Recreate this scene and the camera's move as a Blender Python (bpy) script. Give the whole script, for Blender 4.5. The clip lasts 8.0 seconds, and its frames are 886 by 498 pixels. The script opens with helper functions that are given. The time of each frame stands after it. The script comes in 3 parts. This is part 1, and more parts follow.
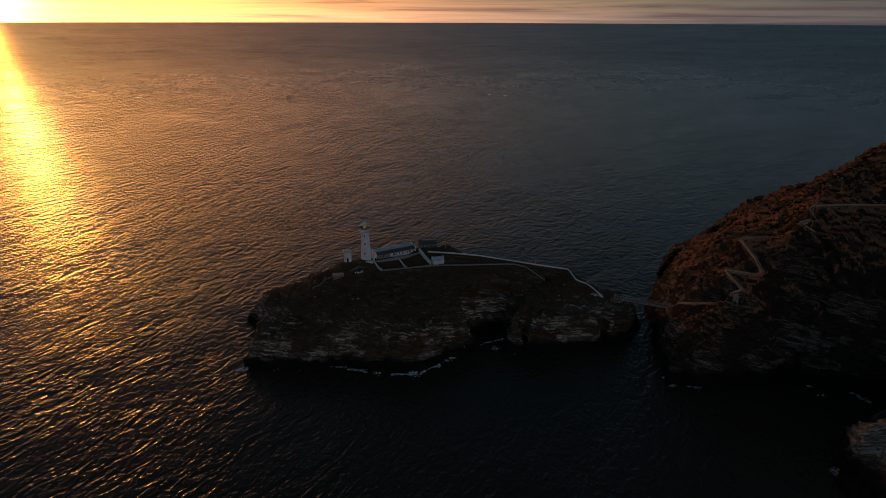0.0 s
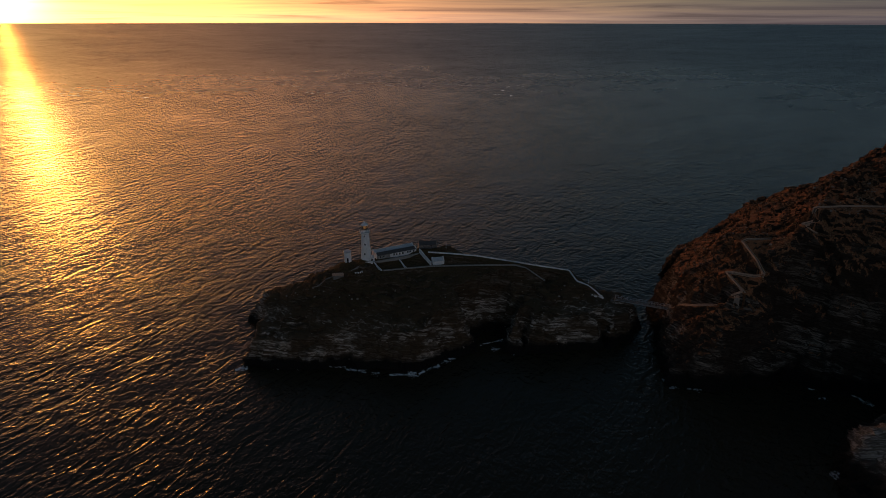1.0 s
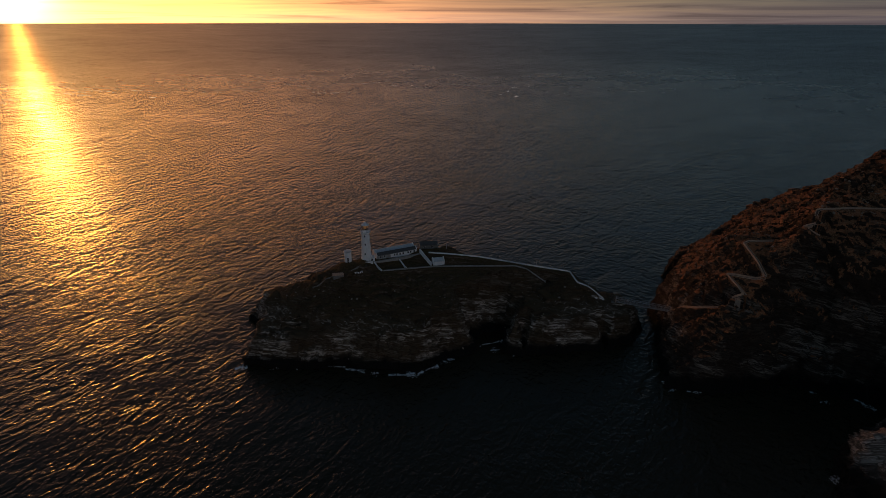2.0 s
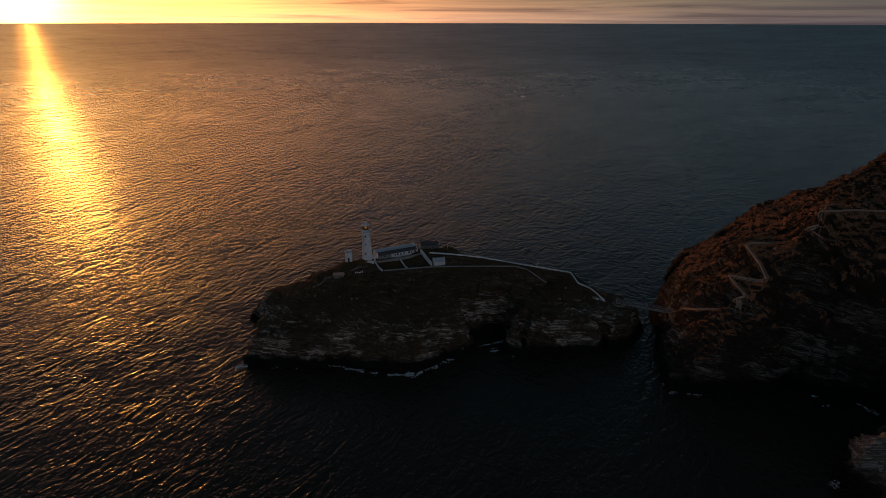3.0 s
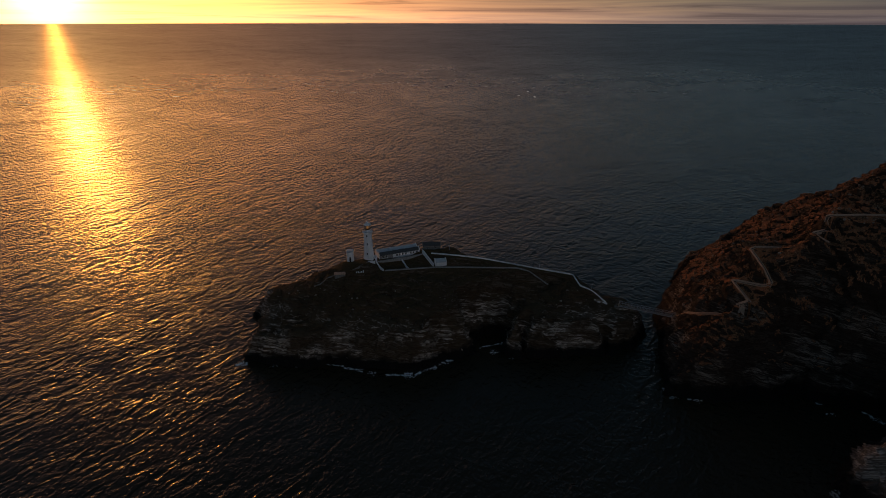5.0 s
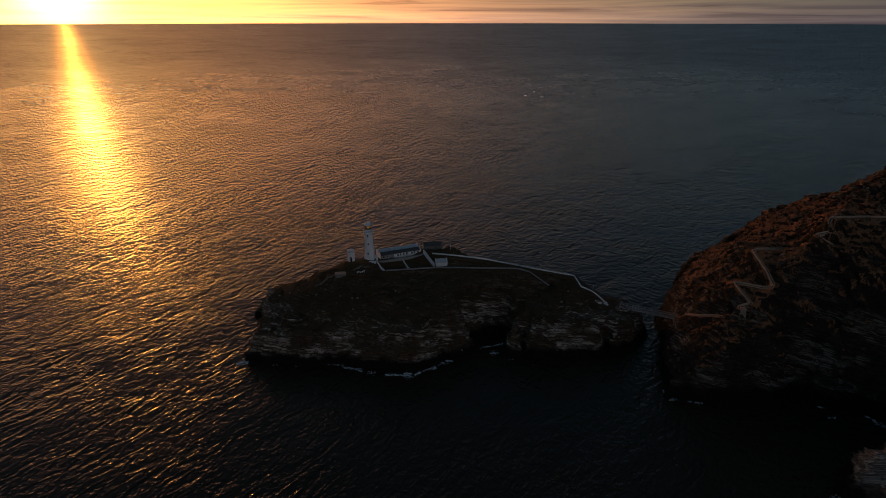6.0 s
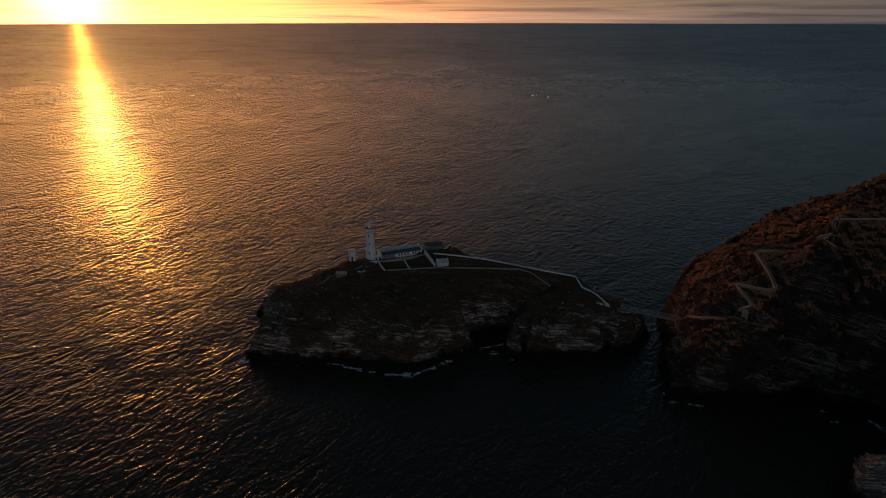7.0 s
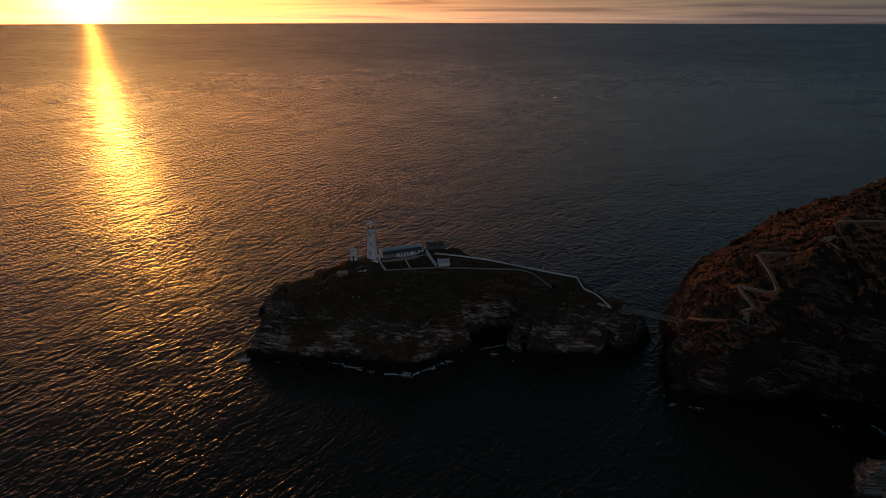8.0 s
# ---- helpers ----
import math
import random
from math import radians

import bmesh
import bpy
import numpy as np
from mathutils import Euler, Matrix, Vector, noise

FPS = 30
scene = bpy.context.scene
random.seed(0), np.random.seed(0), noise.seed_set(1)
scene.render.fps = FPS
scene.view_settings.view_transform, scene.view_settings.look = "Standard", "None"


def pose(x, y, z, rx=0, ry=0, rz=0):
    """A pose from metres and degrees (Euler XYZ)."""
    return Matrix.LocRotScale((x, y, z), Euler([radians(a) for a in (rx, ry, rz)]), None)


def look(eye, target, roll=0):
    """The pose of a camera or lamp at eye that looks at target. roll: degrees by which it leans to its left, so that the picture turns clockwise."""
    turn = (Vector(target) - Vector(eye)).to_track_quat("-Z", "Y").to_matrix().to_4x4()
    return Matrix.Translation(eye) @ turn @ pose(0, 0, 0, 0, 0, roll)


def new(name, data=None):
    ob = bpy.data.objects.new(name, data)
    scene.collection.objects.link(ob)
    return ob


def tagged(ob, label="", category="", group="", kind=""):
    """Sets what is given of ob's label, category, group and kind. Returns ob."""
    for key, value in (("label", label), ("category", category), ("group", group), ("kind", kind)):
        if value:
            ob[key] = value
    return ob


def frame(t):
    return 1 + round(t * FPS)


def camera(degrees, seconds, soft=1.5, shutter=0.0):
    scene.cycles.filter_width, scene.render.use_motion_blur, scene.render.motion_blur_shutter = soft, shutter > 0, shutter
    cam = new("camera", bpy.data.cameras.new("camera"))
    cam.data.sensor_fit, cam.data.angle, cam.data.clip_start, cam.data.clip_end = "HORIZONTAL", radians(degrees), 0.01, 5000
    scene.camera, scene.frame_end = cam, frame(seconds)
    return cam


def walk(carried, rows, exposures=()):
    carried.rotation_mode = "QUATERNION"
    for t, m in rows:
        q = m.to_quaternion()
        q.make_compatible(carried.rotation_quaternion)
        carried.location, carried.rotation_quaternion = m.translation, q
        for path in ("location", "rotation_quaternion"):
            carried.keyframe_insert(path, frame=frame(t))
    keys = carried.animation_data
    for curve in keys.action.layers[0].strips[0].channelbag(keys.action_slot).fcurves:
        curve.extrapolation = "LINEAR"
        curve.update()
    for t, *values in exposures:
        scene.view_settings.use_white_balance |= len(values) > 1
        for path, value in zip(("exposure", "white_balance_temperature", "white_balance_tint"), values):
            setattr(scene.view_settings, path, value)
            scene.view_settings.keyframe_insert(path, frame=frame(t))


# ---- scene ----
cam = camera(77.9, 8.0, 0.8)
PATH = [
    (0, (3.36, -1.533, 188.299), (3.37, 0.31, 187.522), 0.2),
    (0.5, (5.402, -1.392, 188.32), (5.401, 0.451, 187.543), 0.1),
    (1, (7.449, -1.22, 188.352), (7.436, 0.623, 187.576), 0.1),
    (1.5, (9.534, -1.067, 188.399), (9.509, 0.777, 187.623), 0.1),
    (3, (15.79, -0.661, 188.662), (15.727, 1.181, 187.886), 0.1),
    (3.5, (17.863, -0.496, 188.711), (17.787, 1.346, 187.935), 0.1),
    (4, (19.936, -0.26, 188.737), (19.847, 1.581, 187.961), 0.1),
    (4.5, (22.029, 0.008, 188.765), (21.927, 1.849, 187.989), 0.1),
    (6, (28.429, 0.791, 188.955), (28.287, 2.629, 188.179), 0.0),
    (6.5, (30.579, 1.072, 188.988), (30.423, 2.908, 188.212), -0.0),
    (7, (32.729, 1.353, 189.011), (32.559, 3.188, 188.235), -0.0),
    (7.5, (34.877, 1.59, 189.038), (34.693, 3.424, 188.262), -0.0),
    (8, (37.016, 1.826, 189.058), (36.818, 3.658, 188.282), -0.0),
]
walk(cam, [(t, look(eye, target, roll)) for t, eye, target, roll in PATH], [(0, 0.44), (4, 0.34), (8, 0.27)])

# ---- sky, sun and exposure ----
SUN_AZ, SUN_EL = radians(-37.0), radians(2.5)
SUN_DIR = Vector((math.sin(SUN_AZ) * math.cos(SUN_EL), math.cos(SUN_AZ) * math.cos(SUN_EL), math.sin(SUN_EL)))


class Tree:
    """Short hand for a node tree."""

    def __init__(self, tree):
        self.t = tree
        tree.nodes.clear()

    def add(self, kind, **sockets):
        n = self.t.nodes.new(kind)
        self.put(n, sockets)
        return n

    def put(self, n, sockets):
        for k, v in sockets.items():
            key = int(k[1:]) if k[0] == "i" and k[1:].isdigit() else k.replace("_", " ")
            s = n.inputs[key]
            if hasattr(v, "is_output"):
                self.t.links.new(v, s)
            else:
                s.default_value = v

    def math(self, op, a, b=0.0, c=0.0, clamp=False):
        n = self.t.nodes.new("ShaderNodeMath")
        n.operation, n.use_clamp = op, clamp
        self.put(n, {"i0": a, "i1": b, "i2": c})
        return n.outputs[0]

    def vec(self, op, a, b=(0, 0, 0)):
        n = self.t.nodes.new("ShaderNodeVectorMath")
        n.operation = op
        self.put(n, {"i0": a, "i1": b})
        return n.outputs["Value"] if op in ("DOT_PRODUCT", "LENGTH") else n.outputs[0]

    def noise(self, vector, scale, detail=4.0, rough=0.55, distortion=0.0):
        n = self.add("ShaderNodeTexNoise", Vector=vector, Scale=scale, Detail=detail, Roughness=rough, Distortion=distortion)
        return n.outputs["Fac"]

    def ramp(self, fac, *stops):
        n = self.add("ShaderNodeValToRGB", Fac=fac)
        el = n.color_ramp.elements
        while len(el) < len(stops):
            el.new(0.5)
        for e, (pos, col) in zip(el, stops):
            e.position, e.color = pos, (*col, 1) if len(col) == 3 else col
        return n.outputs[0]

    def mix(self, fac, a, b, blend="MIX"):
        n = self.t.nodes.new("ShaderNodeMix")
        n.data_type, n.blend_type = "RGBA", blend
        self.put(n, {"i0": fac, "i6": a, "i7": b})
        return n.outputs[2]

    def scaled(self, vector, scale=(1, 1, 1), turn=(0, 0, 0), move=(0, 0, 0)):
        n = self.add("ShaderNodeMapping", Vector=vector, Location=move, Rotation=turn, Scale=scale)
        return n.outputs[0]

    def bump(self, height, strength=0.5, distance=0.1, normal=None):
        n = self.add("ShaderNodeBump", Height=height, Strength=strength, Distance=distance)
        if normal is not None:
            self.t.links.new(normal, n.inputs["Normal"])
        return n.outputs[0]


world = bpy.data.worlds.new("dusk_sky")
scene.world = world
world.use_nodes = True
w = Tree(world.node_tree)
sky = w.add("ShaderNodeTexSky")
sky.sky_type, sky.sun_disc = "NISHITA", False
sky.sun_elevation, sky.sun_rotation = SUN_EL, SUN_AZ
sky.altitude, sky.air_density, sky.dust_density, sky.ozone_density = 100, 1.0, 1.0, 3.0
ray = w.add("ShaderNodeTexCoord").outputs["Generated"]
flat = w.add("ShaderNodeSeparateXYZ", Vector=ray)
toward = w.math("MAXIMUM", w.vec("DOT_PRODUCT", ray, tuple(SUN_DIR)), 0.0)


def tint(value, r, g, b):
    return w.add("ShaderNodeCombineColor", Red=w.math("MULTIPLY", value, r), Green=w.math("MULTIPLY", value, g), Blue=w.math("MULTIPLY", value, b)).outputs[0]


# aureole of the low sun in hazy air, and the warm belt along the horizon
low = w.math("POWER", w.math("SUBTRACT", 1.0, w.math("ABSOLUTE", flat.outputs[2]), clamp=True), 4.6)
strip = w.math("POWER", w.math("SUBTRACT", 1.0, w.math("ABSOLUTE", flat.outputs[2]), clamp=True), 45.0)
core = tint(w.math("POWER", toward, 900.0), 2.5, 1.95, 0.9)
inner = tint(w.math("POWER", toward, 200.0), 1.15, 0.60, 0.12)
halo = tint(w.math("POWER", toward, 26.0), 0.62, 0.19, 0.012)
belt = tint(w.math("MULTIPLY", w.math("POWER", toward, 6.4), low), 1.10, 0.30, 0.046)
glim = tint(w.math("MULTIPLY", w.math("POWER", toward, 2.6), strip), 0.39, 0.29, 0.205)
high = w.math("MULTIPLY_ADD", w.math("POWER", w.math("SUBTRACT", 1.0, w.math("ABSOLUTE", flat.outputs[2]), clamp=True), 4.0), -0.78, 1.0)
rest = tint(w.math("MULTIPLY", low, high), 0.066, 0.087, 0.198)
anti = tint(w.math("MULTIPLY", w.math("POWER", w.math("MAXIMUM", w.vec("DOT_PRODUCT", ray, tuple(-SUN_DIR)), 0.0), 1.5), low), 0.54, 0.44, 0.45)
# thin bands of cloud low over the sea
bands = w.noise(w.scaled(ray, (2.0, 2.0, 75.0)), 1.6, 5.0, 0.6, 0.5)
bands = w.ramp(bands, (0.38, (1.25, 1.20, 1.02)), (0.54, (0.95, 0.93, 0.90)), (0.68, (0.55, 0.54, 0.56)))
total = w.mix(1.0, sky.outputs[0], (0.067, 0.070, 0.061, 1), "MULTIPLY")
pale_rim = tint(strip, 0.040, 0.034, 0.033)
for c in (belt, glim, rest, anti, pale_rim):
    total = w.mix(1.0, total, c, "ADD")
total = w.mix(1.0, total, bands, "MULTIPLY")
for c in (halo, inner, core):
    total = w.mix(1.0, total, c, "ADD")
w.add("ShaderNodeOutputWorld", Surface=w.add("ShaderNodeBackground", Color=total, Strength=1.0).outputs[0])

sun = new("sun", bpy.data.lights.new("sun", "SUN"))
sun.data.energy, sun.data.angle, sun.data.color = 0.168, radians(0.6), (1.0, 0.33, 0.04)
sun.matrix_world = look(SUN_DIR * 900, (0, 0, 0))


# ---- materials ----
def material(name, make):
    m = bpy.data.materials.new(name)
    m.use_nodes = True
    t = Tree(m.node_tree)
    geo = t.add("ShaderNodeNewGeometry")
    pos = geo.outputs["Position"]
    colour, rough, normal, extra = make(t, pos, geo)
    b = t.add("ShaderNodeBsdfPrincipled", Base_Color=colour, Roughness=rough, **extra)
    if normal is not None:
        t.t.links.new(normal, b.inputs["Normal"])
    t.add("ShaderNodeOutputMaterial", Surface=b.outputs[0])
    return m


def sea_look(t, pos, geo):
    warp = t.add("ShaderNodeTexNoise", Vector=pos, Scale=0.006, Detail=1.0).outputs["Color"]
    # waves grow longer towards the open sea
    reach = t.vec("LENGTH", t.vec("MULTIPLY", pos, (1, 1, 0)))
    grow = t.math("POWER", t.math("MULTIPLY_ADD", reach, t.math("DIVIDE", reach, 700.0 * 700.0), 1.0), -0.22)
    grow = t.add("ShaderNodeCombineXYZ", X=grow, Y=grow, Z=1.0).outputs[0]
    drift = t.vec("MULTIPLY", t.vec("ADD", pos, t.vec("MULTIPLY", warp, (26, 26, 0))), grow)
    # calmer and rougher fields, and gusts that ruffle the water in streaks
    field = t.ramp(t.noise(t.scaled(pos, (0.7, 1.3, 1.0)), 0.0035, 4.0, 0.6, 0.8), (0.34, (0.78,) * 3), (0.64, (1.08,) * 3))
    gust = t.ramp(t.noise(t.scaled(drift, (0.55, 1.0, 1.0), (0, 0, radians(-8))), 0.026, 6.0, 0.72, 0.6), (0.34, (0.55,) * 3), (0.66, (1.40,) * 3))
    # more wind and swell on the open sea than in the lee of the cliffs
    offing = t.math("DIVIDE", t.math("SUBTRACT", reach, 500.0), 1800.0, clamp=True)
    gust = t.mix(t.math("MULTIPLY", offing, 0.65), gust, (1.0, 1.0, 1.0, 1))
    wind = t.math("MULTIPLY", t.math("MULTIPLY", field, gust), t.math("MULTIPLY_ADD", offing, 0.75, 1.02))

    def height(p):
        # swell, wind waves with sharper crests, short waves and ripples, crests running across the wind
        m = t.scaled(p, (1, 1, 1), (0, 0, radians(-58)))
        swell = t.noise(t.scaled(m, (0.55, 1.0, 1.0)), 0.034, 3.0, 0.6, 0.3)
        waves = t.noise(t.scaled(m, (0.40, 1.0, 1.0), (0, 0, radians(6))), 0.15, 2.0, 0.5, 0.4)
        waves = t.math("SUBTRACT", 1.0, t.math("ABSOLUTE", t.math("SUBTRACT", t.math("MULTIPLY", waves, 2.0), 1.0)))
        chop = t.noise(t.scaled(m, (0.8, 1.0, 1.0), (0, 0, radians(-18))), 0.46, 2.0, 0.55, 0.3)
        cross = t.noise(t.scaled(m, (1.0, 0.6, 1.0), (0, 0, radians(28))), 0.32, 1.0, 0.5, 0.3)
        short = t.noise(m, 0.85, 2.0, 0.55)
        h = t.math("MULTIPLY_ADD", swell, 1.5, t.math("MULTIPLY", waves, 0.80))
        # offshore the smallest waves count as roughness
        small = t.math("MULTIPLY_ADD", cross, 0.54, t.math("MULTIPLY_ADD", short, 0.27, t.math("MULTIPLY", chop, 0.46)))
        return t.math("MULTIPLY_ADD", small, t.math("MULTIPLY_ADD", offing, -0.55, 1.0), h)

    e = 0.3
    here = height(drift)
    sx, sy = (t.math("MULTIPLY", t.math("SUBTRACT", here, height(t.vec("ADD", drift, step))), 1 / e) for step in ((e, 0, 0), (0, e, 0)))
    n = t.vec("NORMALIZE", t.add("ShaderNodeCombineXYZ", X=t.math("MULTIPLY", sx, wind), Y=t.math("MULTIPLY", sy, wind), Z=1.0).outputs[0])
    colour = t.mix(t.noise(pos, 0.012, 2.0), (0.030, 0.023, 0.013, 1), (0.042, 0.032, 0.018, 1))
    # the finest ripples make the sheet rough
    rough = t.math("MULTIPLY_ADD", offing, 0.13, t.math("MULTIPLY_ADD", wind, 0.08, 0.085))
    return colour, rough, n, {"IOR": 1.33, "Specular_IOR_Level": 0.44}


def rock_look(pale, cliff_dark, turf_a, turf_b, straw, bare, flat_from, climb=0.0, wet_and_shade=13.0, washed=(26.0, 60.0), tilt=(5, -6)):
    """washed: the heights between which spray-washed pale rock gives way to dark lichened rock. tilt: the dip of the beds."""
    def make(t, pos, geo):
        part_z = t.add("ShaderNodeSeparateXYZ", Vector=pos)
        up = t.add("ShaderNodeSeparateXYZ", Vector=geo.outputs["Normal"]).outputs[2]
        shaken = t.add("ShaderNodeTexNoise", Vector=pos, Scale=0.45, Detail=3.0).outputs["Color"]
        shaken = t.vec("ADD", pos, t.vec("MULTIPLY", t.vec("SUBTRACT", shaken, (0.5, 0.5, 0.5)), (0.8, 0.8, 0.30)))
        dipped = t.scaled(shaken, (1, 1, 1), (radians(tilt[0]), radians(tilt[1]), 0))
        strata = t.noise(t.scaled(dipped, (0.035, 0.035, 1.5)), 1.0, 5.0, 0.75)
        fine = t.noise(pos, 0.9, 6.0, 0.65)
        patch = t.noise(pos, 0.055, 4.0, 0.55)
        # blocks between the joints, of uneven tone
        flags = t.scaled(dipped, (0.14, 0.18, 0.95))
        block = t.add("ShaderNodeTexVoronoi", Vector=flags, Scale=1.0, Randomness=0.9)
        tone = t.add("ShaderNodeSeparateColor", Color=block.outputs["Color"]).outputs[0]
        gap = t.t.nodes.new("ShaderNodeTexVoronoi")
        gap.feature = "DISTANCE_TO_EDGE"
        t.put(gap, {"Vector": flags, "Scale": 1.0, "Randomness": 0.9})
        crack = t.ramp(gap.outputs["Distance"], (0.02, (1, 1, 1)), (0.10, (0, 0, 0)))
        mid = tuple(0.40 * a + 0.60 * b for a, b in zip(pale, cliff_dark))
        stone = t.ramp(t.math("MULTIPLY_ADD", tone, 0.20, t.math("SUBTRACT", strata, 0.10)), (0.40, cliff_dark), (0.50, mid), (0.58, pale))
        height = t.math("MULTIPLY_ADD", patch, 18.0, t.math("SUBTRACT", part_z.outputs[2], 9.0))
        stone = t.mix(t.math("MULTIPLY", t.math("DIVIDE", t.math("SUBTRACT", height, washed[0]), washed[1] - washed[0], clamp=True), 0.85), stone, (*cliff_dark, 1))
        stone = t.mix(t.ramp(t.noise(t.scaled(dipped, (0.6, 0.6, 1.0)), 0.075, 3.0, 0.6), (bare - 0.07, (0, 0, 0)), (bare + 0.03, (0.88,) * 3)), stone, (*cliff_dark, 1))
        stone = t.mix(t.math("MULTIPLY", crack, 0.75), stone, tuple(0.45 * c for c in cliff_dark) + (1,))
        stone = t.mix(t.math("MULTIPLY", fine, 0.35), stone, (*cliff_dark, 1))
        stone = t.mix(t.ramp(t.math("ADD", up, t.math("MULTIPLY", fine, 0.3)), (0.72, (0, 0, 0)), (1.0, (0.85,) * 3)), stone, (*cliff_dark, 1))
        # turf and heather where it is not too steep
        turf = t.mix(t.ramp(t.noise(pos, 0.11, 5.0, 0.68), (0.42, (0, 0, 0)), (0.60, (1, 1, 1))), (*turf_a, 1), (*turf_b, 1))
        turf = t.mix(t.ramp(t.noise(pos, 1.4, 4.0, 0.6), (0.42, (0, 0, 0)), (0.75, (1, 1, 1))), turf, (*straw, 1))
        cover = t.math("ADD", up, t.math("MULTIPLY", t.math("SUBTRACT", fine, 0.5), 0.7))
        # thinner soil lower down
        cover = t.math("ADD", cover, t.math("MINIMUM", t.math("MULTIPLY", t.math("SUBTRACT", part_z.outputs[2], 38.0), climb), 0.08))
        cover = t.ramp(cover, (flat_from, (0, 0, 0)), (flat_from + 0.14, (1, 1, 1)))
        colour = t.mix(cover, stone, turf)
        # weed and wet rock up to the tide line, and undercut shade painted above it
        foot_height = t.math("ADD", part_z.outputs[2], t.math("MULTIPLY", patch, 6.0))
        colour = t.mix(t.ramp(t.math("DIVIDE", foot_height, wet_and_shade), (0.60, (1, 1, 1)), (0.86, (0, 0, 0))), colour, (0.014, 0.012, 0.010, 1))
        relief = t.math("MULTIPLY_ADD", strata, 0.8, t.math("MULTIPLY", fine, 0.7))
        relief = t.math("MULTIPLY_ADD", tone, 0.15, t.math("MULTIPLY_ADD", crack, -0.4, relief))
        return colour, 0.9, t.bump(relief, 0.9, 0.8), {"Specular_IOR_Level": 0.2}
    return make


def plain(colour, second, scale=1.0, rough=0.7, bump=0.3, depth=0.02, **extra):
    def make(t, pos, geo):
        grain = t.noise(pos, 3.0 * scale, 5.0, 0.6)
        stain = t.noise(t.scaled(pos, (1, 1, 0.4)), 0.5 * scale, 4.0, 0.6)
        c = t.mix(t.ramp(stain, (0.40, (0, 0, 0)), (0.72, (1, 1, 1))), (*colour, 1), (*second, 1))
        c = t.mix(t.math("MULTIPLY", grain, 0.25), c, (*second, 1))
        return c, rough, t.bump(grain, bump, depth), extra
    return make


SEA = material("sea_water", sea_look)
ISLAND_ROCK = material("pale_layered_rock_and_turf", rock_look((0.86, 0.73, 0.63), (0.098, 0.060, 0.032), (0.054, 0.036, 0.013), (0.092, 0.054, 0.020), (0.15, 0.095, 0.040), 0.53, 0.84, 0.007, 12.5, (19.0, 28.0)))
HEAD_ROCK = material("dark_rock_and_heather", rock_look((0.42, 0.34, 0.28), (0.048, 0.030, 0.020), (0.060, 0.030, 0.014), (0.40, 0.142, 0.060), (0.52, 0.28, 0.15), 0.47, 0.62, 0.010, 15.0, (20.0, 80.0), (4, -8)))
NEAR_ROCK = material("bare_lichen_rock", rock_look((0.62, 0.54, 0.48), (0.17, 0.135, 0.11), (0.06, 0.060, 0.020), (0.07, 0.07, 0.022), (0.11, 0.10, 0.04), 0.72, 1.15, -0.015, 21.0, (40.0, 90.0), (12, 20)))
WHITE = material("white_limewash", plain((0.90, 0.88, 0.87), (0.76, 0.73, 0.72)))
SLATE = material("dark_slate", plain((0.075, 0.068, 0.066), (0.12, 0.11, 0.105), 2.0, 0.7))
LEAD = material("pale_painted_roof", plain((0.66, 0.67, 0.69), (0.48, 0.49, 0.51), 1.0, 0.5))
STONE = material("rubble_stone", plain((0.24, 0.22, 0.20), (0.12, 0.11, 0.10), 2.5, 0.9, 0.8, 0.08))
TERRACE = material("pale_rubble_stone", plain((0.36, 0.34, 0.32), (0.20, 0.185, 0.17), 2.5, 0.9, 0.8, 0.08))
SCREE = material("pale_boulder_stone", plain((0.38, 0.30, 0.24), (0.17, 0.135, 0.11), 1.5, 0.9, 0.6, 0.05))
PATHSTONE = material("worn_step_stone", plain((0.17, 0.12, 0.088), (0.11, 0.08, 0.06), 2.0, 0.9, 0.6, 0.05))
PALE = material("pale_path_stone", plain((0.62, 0.42, 0.30), (0.38, 0.26, 0.19), 2.0, 0.9, 0.6, 0.05))
DARK = material("dark_window_glass", plain((0.012, 0.013, 0.015), (0.02, 0.02, 0.022), 1.0, 0.12, 0.0))
METAL = material("grey_painted_metal", plain((0.50, 0.51, 0.53), (0.34, 0.34, 0.35), 2.0, 0.5, 0.1, 0.01))
FOAM = material("sea_foam", plain((0.88, 0.90, 0.92), (0.62, 0.66, 0.70), 1.5, 0.8, 0.5, 0.1))
BRASS = material("lantern_bronze", plain((0.20, 0.12, 0.05), (0.10, 0.06, 0.03), 3.0, 0.4, 0.1, 0.01, Metallic=0.8))
LAMP = material("lamp_glow", plain((0.5, 0.26, 0.09), (0.4, 0.2, 0.06), 1.0, 0.4, 0.0, 0.01, Emission_Color=(1.0, 0.48, 0.16, 1), Emission_Strength=0.10))
GLASS = material("lantern_glass", plain((0.9, 0.9, 0.9), (0.9, 0.9, 0.9), 1.0, 0.03, 0.0, 0.01, Transmission_Weight=1.0, IOR=1.1))


# ---- mesh helpers ----
def part(name, bm, mat, parent=None, label="", m=None):
    me = bpy.data.meshes.new(name)
    bmesh.ops.recalc_face_normals(bm, faces=bm.faces)
    bm.to_mesh(me)
    bm.free()
    me.materials.append(mat)
    ob = new(name, me)
    if parent is not None:
        ob.parent = parent
    if m is not None:
        ob.matrix_basis = m
    return tagged(ob, label)


def thing(name, m, label, category, group="", kind=""):
    ob = new(name)
    ob.matrix_basis = m
    return tagged(ob, label, category, group, kind)


